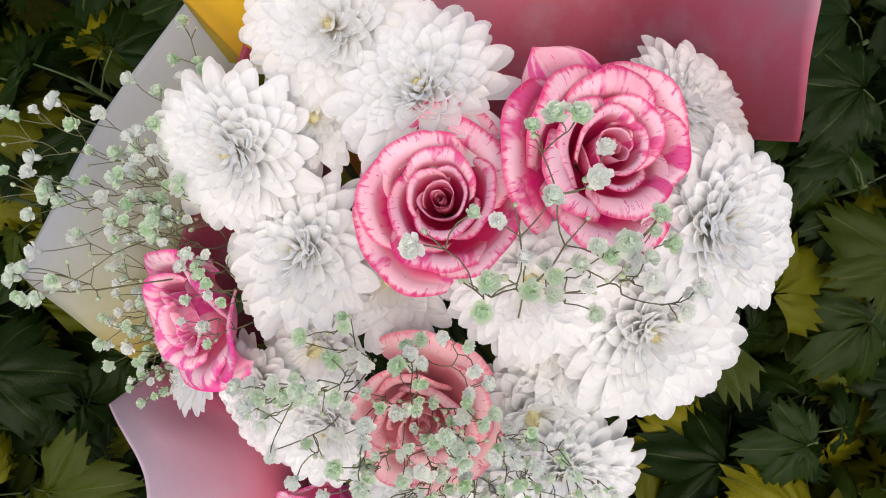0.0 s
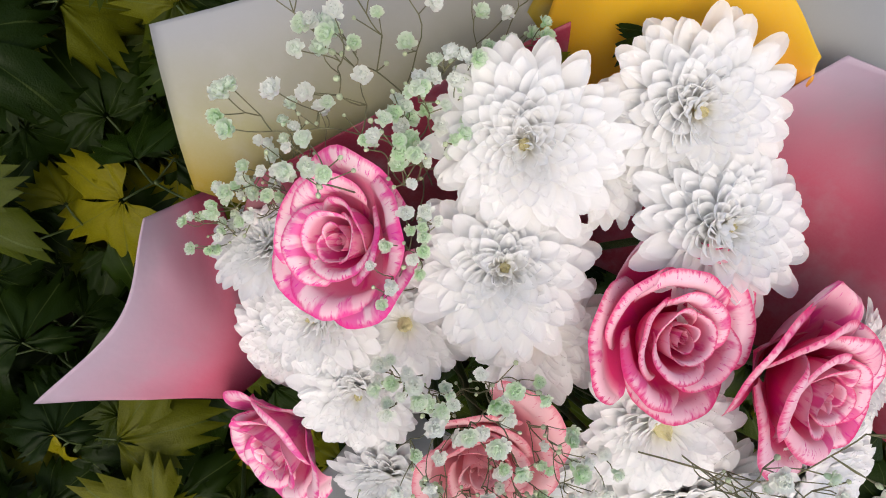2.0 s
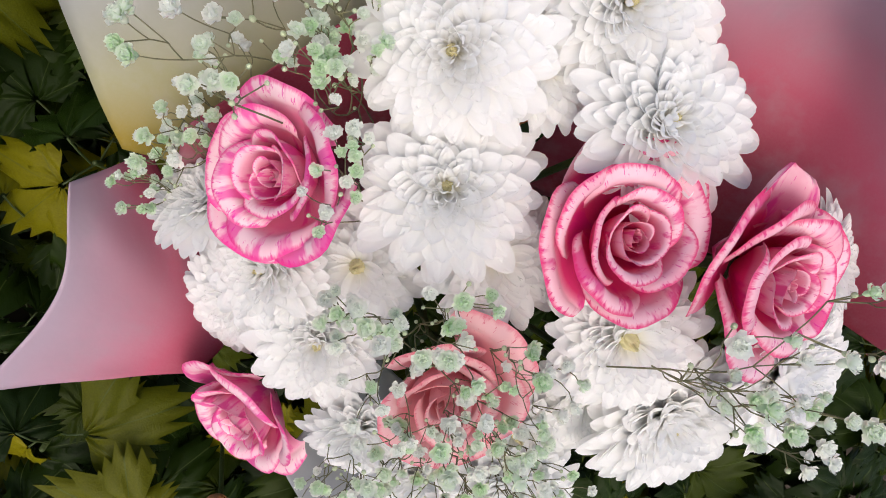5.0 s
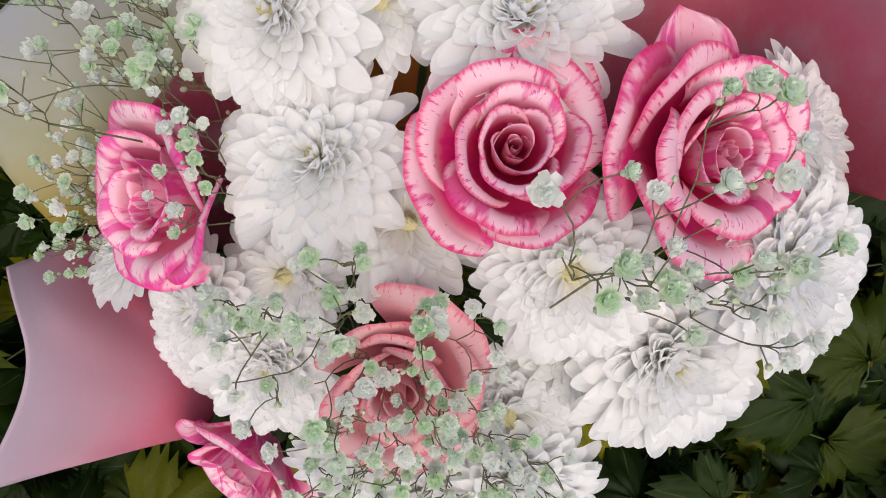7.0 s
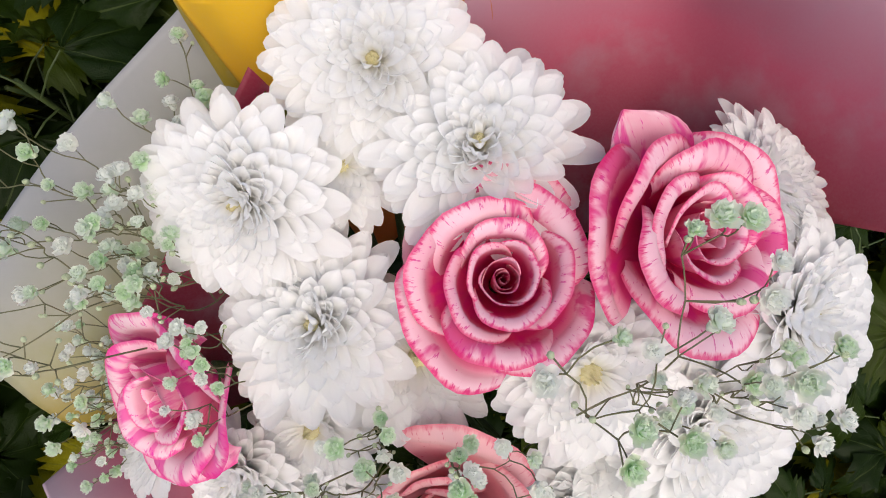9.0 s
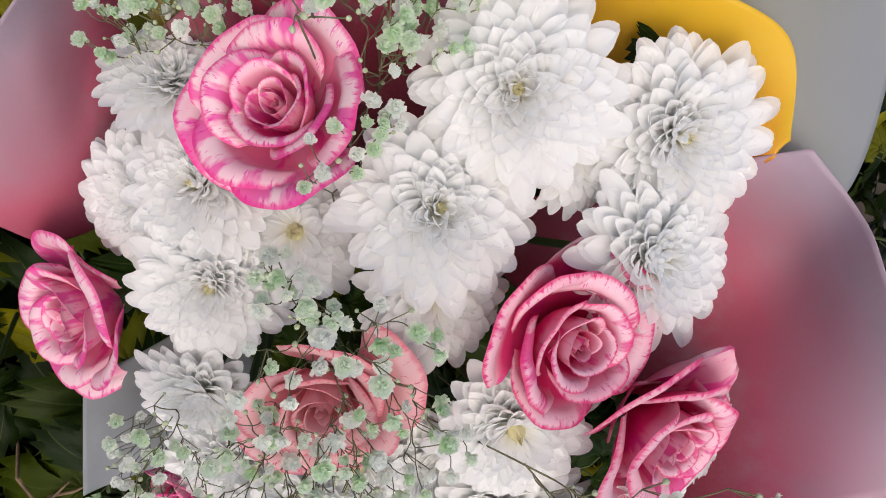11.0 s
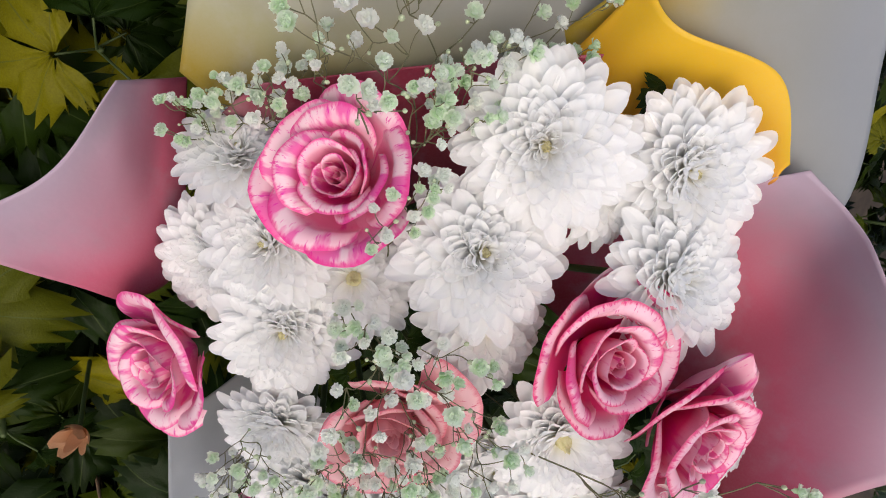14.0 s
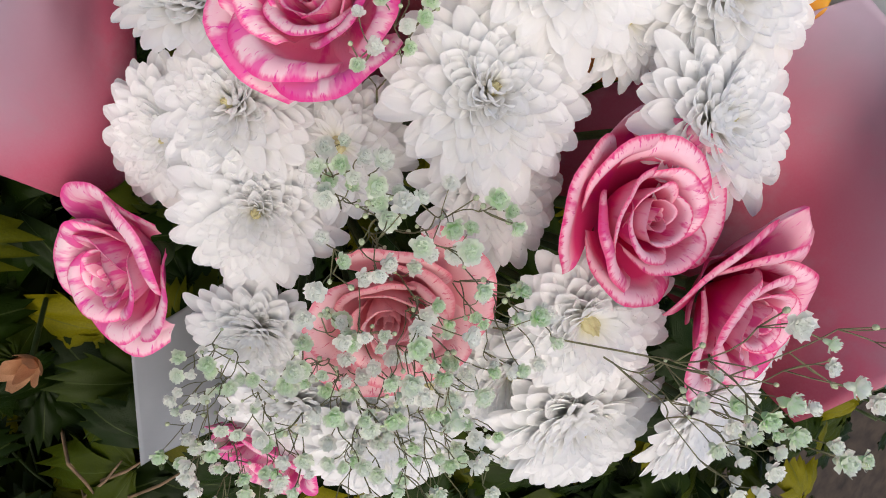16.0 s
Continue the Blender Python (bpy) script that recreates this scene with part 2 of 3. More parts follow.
def mum_petal(ring, variant):
    """One scooped, round-ended petal, from the flower's heart outwards along y; the flower's radius is 1."""
    rnd = random.Random(ring * 17 + variant)
    _, reach, high, rise, wide = RINGS[ring]
    reach *= rnd.uniform(0.95, 1.05)
    high += rnd.uniform(-0.03, 0.03)
    rise = radians(rise + rnd.uniform(-9, 9))
    wide *= rnd.uniform(0.9, 1.1)
    cup = rnd.uniform(0.30, 0.60) + 0.045 * ring
    hook = rnd.uniform(0.1, 0.6) * wide * (0.3 + 0.13 * ring)
    twist = rnd.uniform(-0.12, 0.12)
    point = rnd.uniform(0.0, 0.35)
    foot = Vector((0, 0.05, -0.22 + 0.025 * ring))
    tip = Vector((0, reach, high))
    out = Vector((0, math.cos(rise), math.sin(rise)))
    knee = tip - out * (tip - foot).length * (0.50 + 0.01 * ring)

    def f(u, v):
        t = 2 * u - 1
        v = 1 - (1 - v) ** 1.6
        body = 0.34 + 0.66 * math.sin(min(v / 0.66, 1.0) * math.pi / 2) ** 1.3
        end = max(v - 0.66, 0) / 0.34
        w = wide * body * max(1 - end ** 2.3, 0.0) ** (0.5 + 0.35 * point * end)
        p = foot * (1 - v) ** 2 + knee * 2 * v * (1 - v) + tip * v * v
        d = ((knee - foot) * (1 - v) + (tip - knee) * v).normalized()
        n = Vector((0, -d.z, d.y))
        p = p + n * (cup * w * t * t + hook * max(v - 0.72, 0) ** 2 * 9 + twist * w * t * v)
        p += n * 0.035 * wide * math.cos(t * 9) * v
        return (p.x + w * t, p.y, p.z), (u, v)

    return mesh_grid("petal", 8, 10, f, WHITE)


MUM_PETALS = [[mum_petal(r, v) for v in range(4)] for r in range(len(RINGS))]


def disc_mesh():
    rnd = random.Random(9)
    spikes = [[rnd.uniform(0.0, 1.0) for _ in range(25)] for _ in range(9)]

    def f(u, v):
        k = spikes[round(v * 8)][round(u * 24) % 24]
        r = 0.075 * v * (1 + 0.15 * k)
        return (r * math.cos(u * 2 * math.pi), r * math.sin(u * 2 * math.pi), 0.10 * (1 - v * v) + 0.12 * k * (1 - v * 0.3) - 0.1 * v), (u, v)

    return mesh_grid("disc", 24, 8, f, DISC)


DISC_MESH = disc_mesh()


def chrysanthemum(center, normal, radius, seed, label, flat=0.74, inner=12):
    rnd = random.Random(seed)
    thing = new("chrysanthemum")
    thing.matrix_basis = frame_to(center, normal, rnd.uniform(0, 360)) @ Matrix.Diagonal((radius, radius, radius * flat, 1)) @ pose(0, 0, -0.28)
    tagged(thing, label, "flower", "chrysanthemums in the bouquet")
    for r in range(inner):
        count = RINGS[r][0]
        start = rnd.uniform(0, 360)
        for k in range(count):
            if rnd.random() < 0.03:
                continue
            a = start + 360 * (k + rnd.uniform(-0.22, 0.22)) / count
            m = pose(0, 0, 0, 0, 0, a) @ pose(0, 0, 0, rnd.uniform(-4, 4), rnd.uniform(-8, 8), 0)
            part("petal", MUM_PETALS[r][rnd.randrange(4)], thing, m @ Matrix.Scale(rnd.uniform(0.94, 1.06), 4))
    part("centre", DISC_MESH, thing, pose(0, 0, 0.20 if inner > 9 else 0.10) @ Matrix.Scale(0.8 if inner > 9 else 1.5, 4), "yellow-green centre")
    foot_dir = thing.matrix_basis.inverted() @ Vector((0.0, 0.0, 0.16))
    part("stem", stem_mesh("stem", (0, 0, -0.3), foot_dir, 0.002 / radius, STEM), thing, None, "green stem")
    return thing


# ---- roses ----
def rose(center, normal, radius, seed, material, label, spin=0.0, petals=19, opened=1.0):
    rnd = random.Random(seed)
    thing = new("rose")
    thing.matrix_basis = frame_to(center, normal, spin) @ Matrix.Scale(radius * 0.92, 4)
    tagged(thing, label, "flower", "roses in the bouquet")
    for k in range(petals):
        q = k / (petals - 1)
        reach = (0.045 + 0.94 * q ** 1.22) * rnd.uniform(0.95, 1.05)
        high = 0.02 + 0.34 * q * (1 - q) - 0.22 * q * q * q * opened + rnd.uniform(-0.03, 0.03)
        span = radians(165 - 105 * min(q * 1.5, 1.0) ** 0.7) * rnd.uniform(0.94, 1.08)
        roll = (0.25 + 1.9 * min(q * 1.6, 1)) * rnd.uniform(0.7, 1.25)
        lip = 0.02 + 0.095 * min(q * 1.4, 1)
        spiral = (0.16 - 0.06 * q) * rnd.uniform(0.7, 1.3)
        wob, ph = 0.027 * (0.3 + q), rnd.uniform(0, 6)
        peak = rnd.uniform(0.0, 0.08) * q
        bulge = 1.12 - 0.22 * q

        def f(u, v):
            t = 2 * u - 1
            droop = abs(t) ** 2.4
            r_top = reach * (1 - 0.10 * droop + spiral * t)
            h_top = high + peak * (1 - abs(t)) ** 1.5 - (0.16 + 0.20 * q) * droop
            s = min(v / 0.80, 1.0)
            a, b, c = (1 - s) ** 2, 2 * s * (1 - s), s * s
            rho = 0.05 * a + r_top * bulge * b + r_top * c
            h = -0.80 * a + (-0.42 + 0.12 * q) * b + h_top * c
            if v > 0.80:
                g = (v - 0.80) / 0.20 * roll * (1 - 0.35 * droop)
                rise = 0.25 * (1 - q)
                rho += lip * (1 - math.cos(g)) + lip * 0.5 * q * g
                h += lip * math.sin(g) + rise * lip * g
            ang = t * span * (0.55 + 0.45 * math.sin(min(v * 1.15, 1) * math.pi / 2)) * (1 - 0.10 * max(v - 0.8, 0) * 5 * t * t)
            rho += wob * (math.sin(ph + 4.2 * t) + 0.4 * math.sin(ph * 3 + 11 * t)) * v * v
            h += wob * math.cos(ph * 2 + 5 * t) * v * v
            return (rho * math.cos(ang), rho * math.sin(ang), h), (u, v)

        me = mesh_grid("petal", 18, 18, f, material)
        part("petal", me, thing, pose(0, 0, 0, 0, 0, k * 137.5 + rnd.uniform(-12, 12)))
    verts, faces = [], []
    tube_into(verts, faces, [(0, 0, -1.02), (0, 0, -0.92), (0, 0, -0.82), (0, 0, -0.70)], [0.05, 0.15, 0.19, 0.16], 9)
    part("calyx", mesh_from("calyx", verts, faces, None, STEM), thing, None, "green calyx")
    foot_dir = thing.matrix_basis.inverted() @ Vector((0.0, 0.0, 0.15))
    part("stem", stem_mesh("stem", (0, 0, -0.9), foot_dir, 0.0028 / radius, STEM), thing, None, "green stem")
    return thing


def outer_petal(thing, way, reach, lift, wide, material, seed):
    """A loose petal beside a rose's head, out along way on the plan; reach in radii and lift in radii past the heart of the head."""
    rnd = random.Random(seed + 50)
    size = thing.matrix_basis.to_scale().x
    out = Vector((way[0], way[1], 0)).normalized()
    side = Vector((-out.y, out.x, 0))
    heart = thing.matrix_basis.translation
    foot = heart + out * 0.15 * size - Vector((0, 0, 0.9 * size))
    tip = heart + out * (0.55 + reach * 0.75) * size + Vector((0, 0, lift * size))
    knee = heart + out * (0.60 + reach * 0.45) * size - Vector((0, 0, 0.55 * size))
    ph = rnd.uniform(0, 6)
    back = thing.matrix_basis.inverted()

    def f(u, v):
        t = 2 * u - 1
        w = wide * (0.30 + 0.70 * math.sin(min(v / 0.62, 1) * math.pi / 2)) * max(1 - (max(v - 0.62, 0) / 0.38) ** 2.6, 0.0) ** 0.5
        p = foot * (1 - v) ** 2 + knee * 2 * v * (1 - v) + tip * v * v
        p = p - out * (0.45 * w * t * t) + Vector((0, 0, 0.25 * w * t * t))
        p += out * (0.006 * max(v - 0.75, 0) * 4) + Vector((0, 0, 0.0012 * math.sin(ph + 5 * t) * v))
        return back @ (p + side * (w * t)), (u, v)

    part("petal", mesh_grid("petal", 14, 16, f, material), thing)


# ---- gypsophila ----
def puff_mesh(seed):
    rnd = random.Random(seed)
    verts, faces = [], []
    for k in range(28):
        q = k / 27
        tilt = 8 + 100 * q
        a = k * 137.5
        m = pose(0, 0, 0, 0, 0, a) @ pose(0, 0, 0, 90 - tilt, 0, 0)
        ln, w = rnd.uniform(0.75, 1.0) * (0.72 + 0.2 * q), rnd.uniform(0.28, 0.38)
        first = len(verts)
        for j in range(4):
            s = j / 3
            ww = w * (0.25, 0.75, 1.0, 0.72)[j]
            for i in range(4):
                t = i / 1.5 - 1
                z = 0.22 * t * t * s + 0.30 * s * s + rnd.uniform(-0.06, 0.06) * s
                verts.append(m @ Vector((ww * t, ln * s - (0.08 * t * t if j == 3 else 0) + (rnd.uniform(-0.05, 0.05) if j == 3 else 0), z)))
        for j in range(3):
            for i in range(3):
                b = first + j * 4 + i
                faces.append((b, b + 1, b + 5, b + 4))
    tube_into(verts, faces, [(0, 0, -0.65), (0, 0, -0.4), (0, 0, 0.0)], [0.08, 0.3, 0.34], 6)
    return mesh_from("blossom", verts, faces, None, PUFF)


def bud_mesh():
    verts, faces = [], []
    tube_into(verts, faces, [(0, 0, -1), (0, 0, -0.6), (0, 0, 0.1), (0, 0, 0.7), (0, 0, 1)], [0.25, 0.75, 0.9, 0.6, 0.2], 7)
    return mesh_from("bud", verts, faces, None, BUD)


PUFFS = [puff_mesh(s) for s in range(5)]
BUD_MESH = bud_mesh()


def gypsophila(root, tips, seed, label, size=0.0044, buds=0.7):
    """A branched sprig: each tip carries a blossom, side twigs carry buds."""
    rnd = random.Random(seed)
    root = Vector(root)
    thing = new("gypsophila_sprig")
    thing.matrix_basis = Matrix.Translation(root)
    tagged(thing, label, "filler flower", "gypsophila sprigs in the bouquet")
    tips = [Vector(t) - root for t in tips]
    verts, faces, heads = [], [], []
    nodes = [(t, 0.00022, None) for t in tips]
    while len(nodes) > 1:
        a = max(nodes, key=lambda n: n[0].length)
        nodes.remove(a)
        b = min(nodes, key=lambda n: (n[0] - a[0]).length)
        nodes.remove(b)
        mid = (a[0] + b[0]) / 2
        gap = (a[0] - b[0]).length
        knot = mid - mid.normalized() * min(0.55 * gap + 0.004, mid.length * 0.6)
        knot += Vector((rnd.uniform(-1, 1), rnd.uniform(-1, 1), rnd.uniform(-1, 1))) * 0.0018
        for n in (a, b):
            tube_into(verts, faces, bend(knot, n[0], (rnd.uniform(-0.0015, 0.0015), rnd.uniform(-0.0015, 0.0015), 0.001), 3), [n[1]] * 4, 4)
            if n[2] is None:
                heads.append((n[0], (n[0] - knot).normalized(), True))
        if rnd.random() < buds:
            side = knot + (mid - knot) * 0.5 + Vector((rnd.uniform(-1, 1), rnd.uniform(-1, 1), rnd.uniform(-0.3, 1))).normalized() * rnd.uniform(0.005, 0.010)
            tube_into(verts, faces, [knot, side], [0.00026, 0.00022], 4)
            heads.append((side, (side - knot).normalized(), False))
        nodes.append((knot, min(max(a[1], b[1]) * 1.08, 0.00034), True))
    tube_into(verts, faces, bend((0, 0, 0), nodes[0][0], (0.002, 0.002, 0)), [0.0004] * 6, 5)
    tagged(part("stem", mesh_from("stem", verts, faces, None, TWIG), thing, None, "thin brown-green branching stem"), kind="stuff")
    for p, d, big in heads:
        s = size * rnd.uniform(0.7, 1.2) if big else size * rnd.uniform(0.20, 0.34)
        up = (d + Vector((rnd.uniform(-0.5, 0.5), rnd.uniform(-0.5, 0.5), 0.5))).normalized()
        m = frame_to(p + (up * s * 0.5 if big else Vector()), up, rnd.uniform(0, 360)) @ Matrix.Diagonal((s, s, s * rnd.uniform(0.85, 1.15), 1))
        part("blossom" if big else "bud", PUFFS[rnd.randrange(5)] if big else BUD_MESH, thing, m)
    return thing


def cloud(center, radii, count, seed):
    rnd = random.Random(seed)
    pts = []
    while len(pts) < count:
        p = Vector((rnd.uniform(-1, 1), rnd.uniform(-1, 1), rnd.uniform(-1, 1)))
        if p.length < 1:
            pts.append(Vector(center) + Vector((p.x * radii[0], p.y * radii[1], p.z * radii[2])))
    return pts


# ---- paper sheets ----
def smooth_line(points, t):
    """A point on the smooth curve through the points."""
    n = len(points) - 1
    k = min(int(t * n), n - 1)
    s = t * n - k
    p1, p2 = Vector(points[k]), Vector(points[k + 1])
    p0 = Vector(points[k - 1]) if k else p1 * 2 - p2
    p3 = Vector(points[k + 2]) if k + 2 <= n else p2 * 2 - p1
    return 0.5 * (2 * p1 + (p2 - p0) * s + (2 * p0 - 5 * p1 + 4 * p2 - p3) * s * s + (3 * p1 - p0 - 3 * p2 + p3) * s ** 3)


def paper(name, low, high, left, right, material, label, shade, crease=0.002, seed=0, belly=(0, 0, 0)):
    """A sheet between four edges: low and high run from left to right, left and right from low to high. shade(u, v) places the print."""
    off = Vector((seed * 3.1, seed * 1.7, 0))

    def f(u, v):
        l, h, a, b = (smooth_line(low, u), smooth_line(high, u), smooth_line(left, v), smooth_line(right, v))
        c = Vector(low[0]) * (1 - u) * (1 - v) + Vector(low[-1]) * u * (1 - v) + Vector(high[0]) * (1 - u) * v + Vector(high[-1]) * u * v
        p = l * (1 - v) + h * v + a * (1 - u) + b * u - c
        p += Vector(belly) * math.sin(math.pi * u) * math.sin(math.pi * v)
        p.z += crease * noise.noise(Vector((u * 3, v * 3, 0)) + off) * 2
        return p, (u, shade(u, v))

    ob = new(name, mesh_grid(name, 44, 44, f, material))
    mod = ob.modifiers.new("thickness", "SOLIDIFY")
    mod.thickness = 0.0004
    tagged(ob, label, "wrapping paper", "paper sheets round the bouquet")
    return ob


# ---- garden plants ----
def leaf_mesh(seed):
    """A lobed, toothed leaf with three to five leaflets, foot at the origin, along y."""
    rnd = random.Random(seed)
    verts, faces, uvs = [], [], []
    fan = ((0, 1.0, 0.34), (50, 0.86, 0.30), (-50, 0.86, 0.30), (98, 0.56, 0.20), (-98, 0.56, 0.20))
    for ang, ln, wd in fan[:3 if seed % 3 else 5]:
        ang += rnd.uniform(-8, 8)
        ln *= rnd.uniform(0.88, 1.1)
        droop = rnd.uniform(0.15, 0.55)
        first = len(verts)
        nv, nu = 9, 10
        cuts = [rnd.uniform(0.16, 0.30) if i % 2 else rnd.uniform(-0.03, 0.04) for i in range(nu + 1)]
        for j in range(nv + 1):
            v = j / nv
            w = wd * (0.06 + 1.10 * v ** 1.15) * (1 - 0.16 * v ** 4)
            for i in range(nu + 1):
                t = 2 * i / nu - 1
                x = w * t
                y = ln * (0.05 + 0.95 * v * (1 - 0.42 * abs(t) ** 2.0 - cuts[i] * v ** 3))
                z = -droop * v * v * ln * 0.6 + 0.35 * abs(x) * (1 - 0.5 * abs(t)) + 0.02 * math.sin(8 * v + 5 * t + seed)
                verts.append(pose(0, 0, 0, 0, 0, ang) @ Vector((x, y, z)))
                uvs.append((i / nu, v))
        for j in range(nv):
            for i in range(nu):
                a = first + j * (nu + 1) + i
                faces.append((a, a + 1, a + nu + 2, a + nu + 1))
    return mesh_from("leaf", verts, faces, uvs, LEAF)


LEAVES = [leaf_mesh(s) for s in range(8)]


def canopy(x, y):
    """Height of the leaf tops over the bed; lower where the bouquet presses it down."""
    top = 0.285 + 0.30 * max(min(y, 0.25), -0.2) + 0.015 * math.sin(23 * x + 3) * math.cos(19 * y)
    d = math.hypot((x + 0.0) / 0.19, (y - 0.02) / 0.17)
    if d < 1.15:
        top = min(top, 0.20 + 0.05 * max(d - 0.7, 0))
    return top


def garden_plant(x, y, seed):
    rnd = random.Random(seed)
    top = canopy(x, y) * rnd.uniform(0.72, 1.05)
    thing = new("garden_plant")
    thing.matrix_basis = Matrix.Translation((x, y, 0))
    tagged(thing, "dark green garden plant with toothed lobed leaves", "plant", "plants of the bed")
    verts, faces = [], []
    lean = Vector((rnd.uniform(-0.03, 0.03), rnd.uniform(-0.04, 0.02), 0))
    tube_into(verts, faces, bend((0, 0, -0.005), Vector((0, 0, top * 0.85)) + lean, (0, 0, 0)), [0.0018] * 6, 6)
    spots = []
    n = 10
    for k in range(n):
        q = k / (n - 1)
        h = top * (0.30 + 0.55 * q)
        a = k * 137.5 + rnd.uniform(-25, 25)
        reach = rnd.uniform(0.018, 0.045) * (1.25 - 0.6 * q)
        at = Vector((0, 0, h)) + lean * (h / top)
        tip = at + Vector((math.cos(radians(a)) * reach, math.sin(radians(a)) * reach, rnd.uniform(0.008, 0.025) * (0.4 + q)))
        tube_into(verts, faces, [at, at.lerp(tip, 0.5) + Vector((0, 0, 0.003)), tip], [0.0009, 0.0008, 0.0007], 4)
        spots.append((tip, a, rnd.uniform(0.040, 0.074)))
    part("stem", mesh_from("stem", verts, faces, None, STEM), thing, None, "green stem")
    for tip, a, s in spots:
        m = Matrix.Translation(tip) @ pose(0, 0, 0, 0, 0, a - 90) @ pose(0, 0, 0, rnd.uniform(-38, 22), rnd.uniform(-25, 25), 0)
        part("leaf", LEAVES[rnd.randrange(8)], thing, m @ Matrix.Scale(s, 4))
    return thing


# ---- the ground ----
def ground_sheet():
    xs = [-400, -60, -10, -2, -1] + [-0.8 + 0.04 * k for k in range(41)] + [1, 2, 10, 60, 400]
    verts, faces = [], []
    for y in xs:
        for x in xs:
            verts.append((x, y, 0.012 * noise.noise(Vector((x * 14, y * 14, 0))) - 0.004))
    n = len(xs)
    for j in range(n - 1):
        for i in range(n - 1):
            a = j * n + i
            faces.append((a, a + 1, a + n + 1, a + n))
    ob = new("ground", mesh_from("ground", verts, faces, None, SOIL))
    tagged(ob, "dark crumbly garden soil under the plants", "ground", kind="structure")


ground_sheet()

bed = random.Random(5)
k = 0
for iy in range(-7, 8):
    for ix in range(-8, 9):
        x, y = ix * 0.073 + bed.uniform(-0.03, 0.03), iy * 0.073 + bed.uniform(-0.03, 0.03)
        garden_plant(x, y, 100 + k)
        k += 1

# ---- the bouquet's paper ----
paper("pink_paper", [(0.0, 0.06, 0.30), (0.085, 0.075, 0.37), (0.12, 0.072, 0.425), (0.131, 0.060, 0.468)], [(-0.012, 0.167, 0.458), (0.015, 0.172, 0.466), (0.042, 0.160, 0.488), (0.130, 0.145, 0.515)],
      [(0.0, 0.06, 0.30), (-0.012, 0.12, 0.40), (-0.012, 0.167, 0.458)], [(0.131, 0.060, 0.468), (0.1275, 0.10, 0.49), (0.130, 0.145, 0.515)], PINK,
      "deep pink to pale pink ombre wrapping paper, broad sheet", lambda u, v: 0.03 + 0.97 * v ** 1.15 + 0.14 * u * u * (1 - v), seed=1, belly=(0.015, 0.035, -0.02))
paper("pink_paper", [(-0.17, -0.028, 0.285), (-0.09, -0.09, 0.27), (-0.088, -0.123, 0.283)], [(-0.186, -0.055, 0.336), (-0.168, -0.105, 0.325), (-0.176, -0.165, 0.315)],
      [(-0.17, -0.028, 0.285), (-0.178, -0.042, 0.31), (-0.186, -0.055, 0.336)], [(-0.088, -0.123, 0.283), (-0.13, -0.142, 0.297), (-0.176, -0.165, 0.315)], PINK,
      "pink ombre wrapping paper, pointed corner over the plants", lambda u, v: 0.12 + 0.86 * v ** 0.85, seed=2)
paper("olive_paper", [(-0.06, 0.0, 0.28), (-0.12, -0.015, 0.31), (-0.176, -0.031, 0.331)], [(-0.085, 0.185, 0.41), (-0.118, 0.154, 0.404), (-0.172, 0.090, 0.386), (-0.229, 0.018, 0.354)],
      [(-0.06, 0.0, 0.28), (-0.065, 0.09, 0.345), (-0.085, 0.185, 0.41)], [(-0.176, -0.031, 0.331), (-0.20, -0.01, 0.345), (-0.229, 0.018, 0.354)], OLIVE,
      "yellow to pale grey ombre wrapping paper", lambda u, v: 0.95 * v, seed=3)
paper("crimson_paper", [(-0.05, 0.0, 0.29), (-0.10, -0.02, 0.30), (-0.150, -0.032, 0.325)], [(-0.088, 0.138, 0.410), (-0.122, 0.07, 0.378), (-0.157, -0.008, 0.349)],
      [(-0.05, 0.0, 0.29), (-0.06, 0.08, 0.352), (-0.088, 0.138, 0.410)], [(-0.150, -0.032, 0.325), (-0.154, -0.020, 0.338), (-0.157, -0.008, 0.349)], CRIMSON,
      "dark crimson inner lining paper behind the flowers", lambda u, v: v, seed=7)
paper("yellow_paper", [(-0.04, 0.06, 0.29), (-0.02, 0.08, 0.33), (0.0, 0.135, 0.41), (-0.007, 0.155, 0.441)], [(-0.12, 0.14, 0.428), (-0.098, 0.138, 0.438), (-0.059, 0.168, 0.452), (-0.017, 0.163, 0.45)],
      [(-0.04, 0.06, 0.29), (-0.074, 0.095, 0.347), (-0.097, 0.118, 0.385), (-0.12, 0.14, 0.428)], [(-0.007, 0.155, 0.441), (-0.012, 0.159, 0.446), (-0.017, 0.163, 0.45)], YELLOW,
      "bright yellow wrapping paper, curled at its edge", lambda u, v: v, seed=4, crease=0.001)
paper("grey_paper", [(-0.105, 0.118, 0.375), (-0.07, 0.12, 0.365), (-0.02, 0.13, 0.37), (0.02, 0.140, 0.385)], [(-0.131, 0.191, 0.446), (-0.112, 0.212, 0.449), (-0.093, 0.234, 0.453), (-0.073, 0.256, 0.456)],
      [(-0.105, 0.118, 0.375), (-0.12, 0.14, 0.418), (-0.126, 0.153, 0.432), (-0.128, 0.169, 0.438), (-0.131, 0.191, 0.446)], [(0.02, 0.140, 0.385), (0.034, 0.183, 0.444), (-0.037, 0.232, 0.452), (-0.073, 0.256, 0.456)], GREY,
      "pale grey translucent wrapping paper with a yellow tint", lambda u, v: min(1, v * 0.30 + u * 0.85), seed=5, crease=0.001, belly=(0, 0, 0.006))
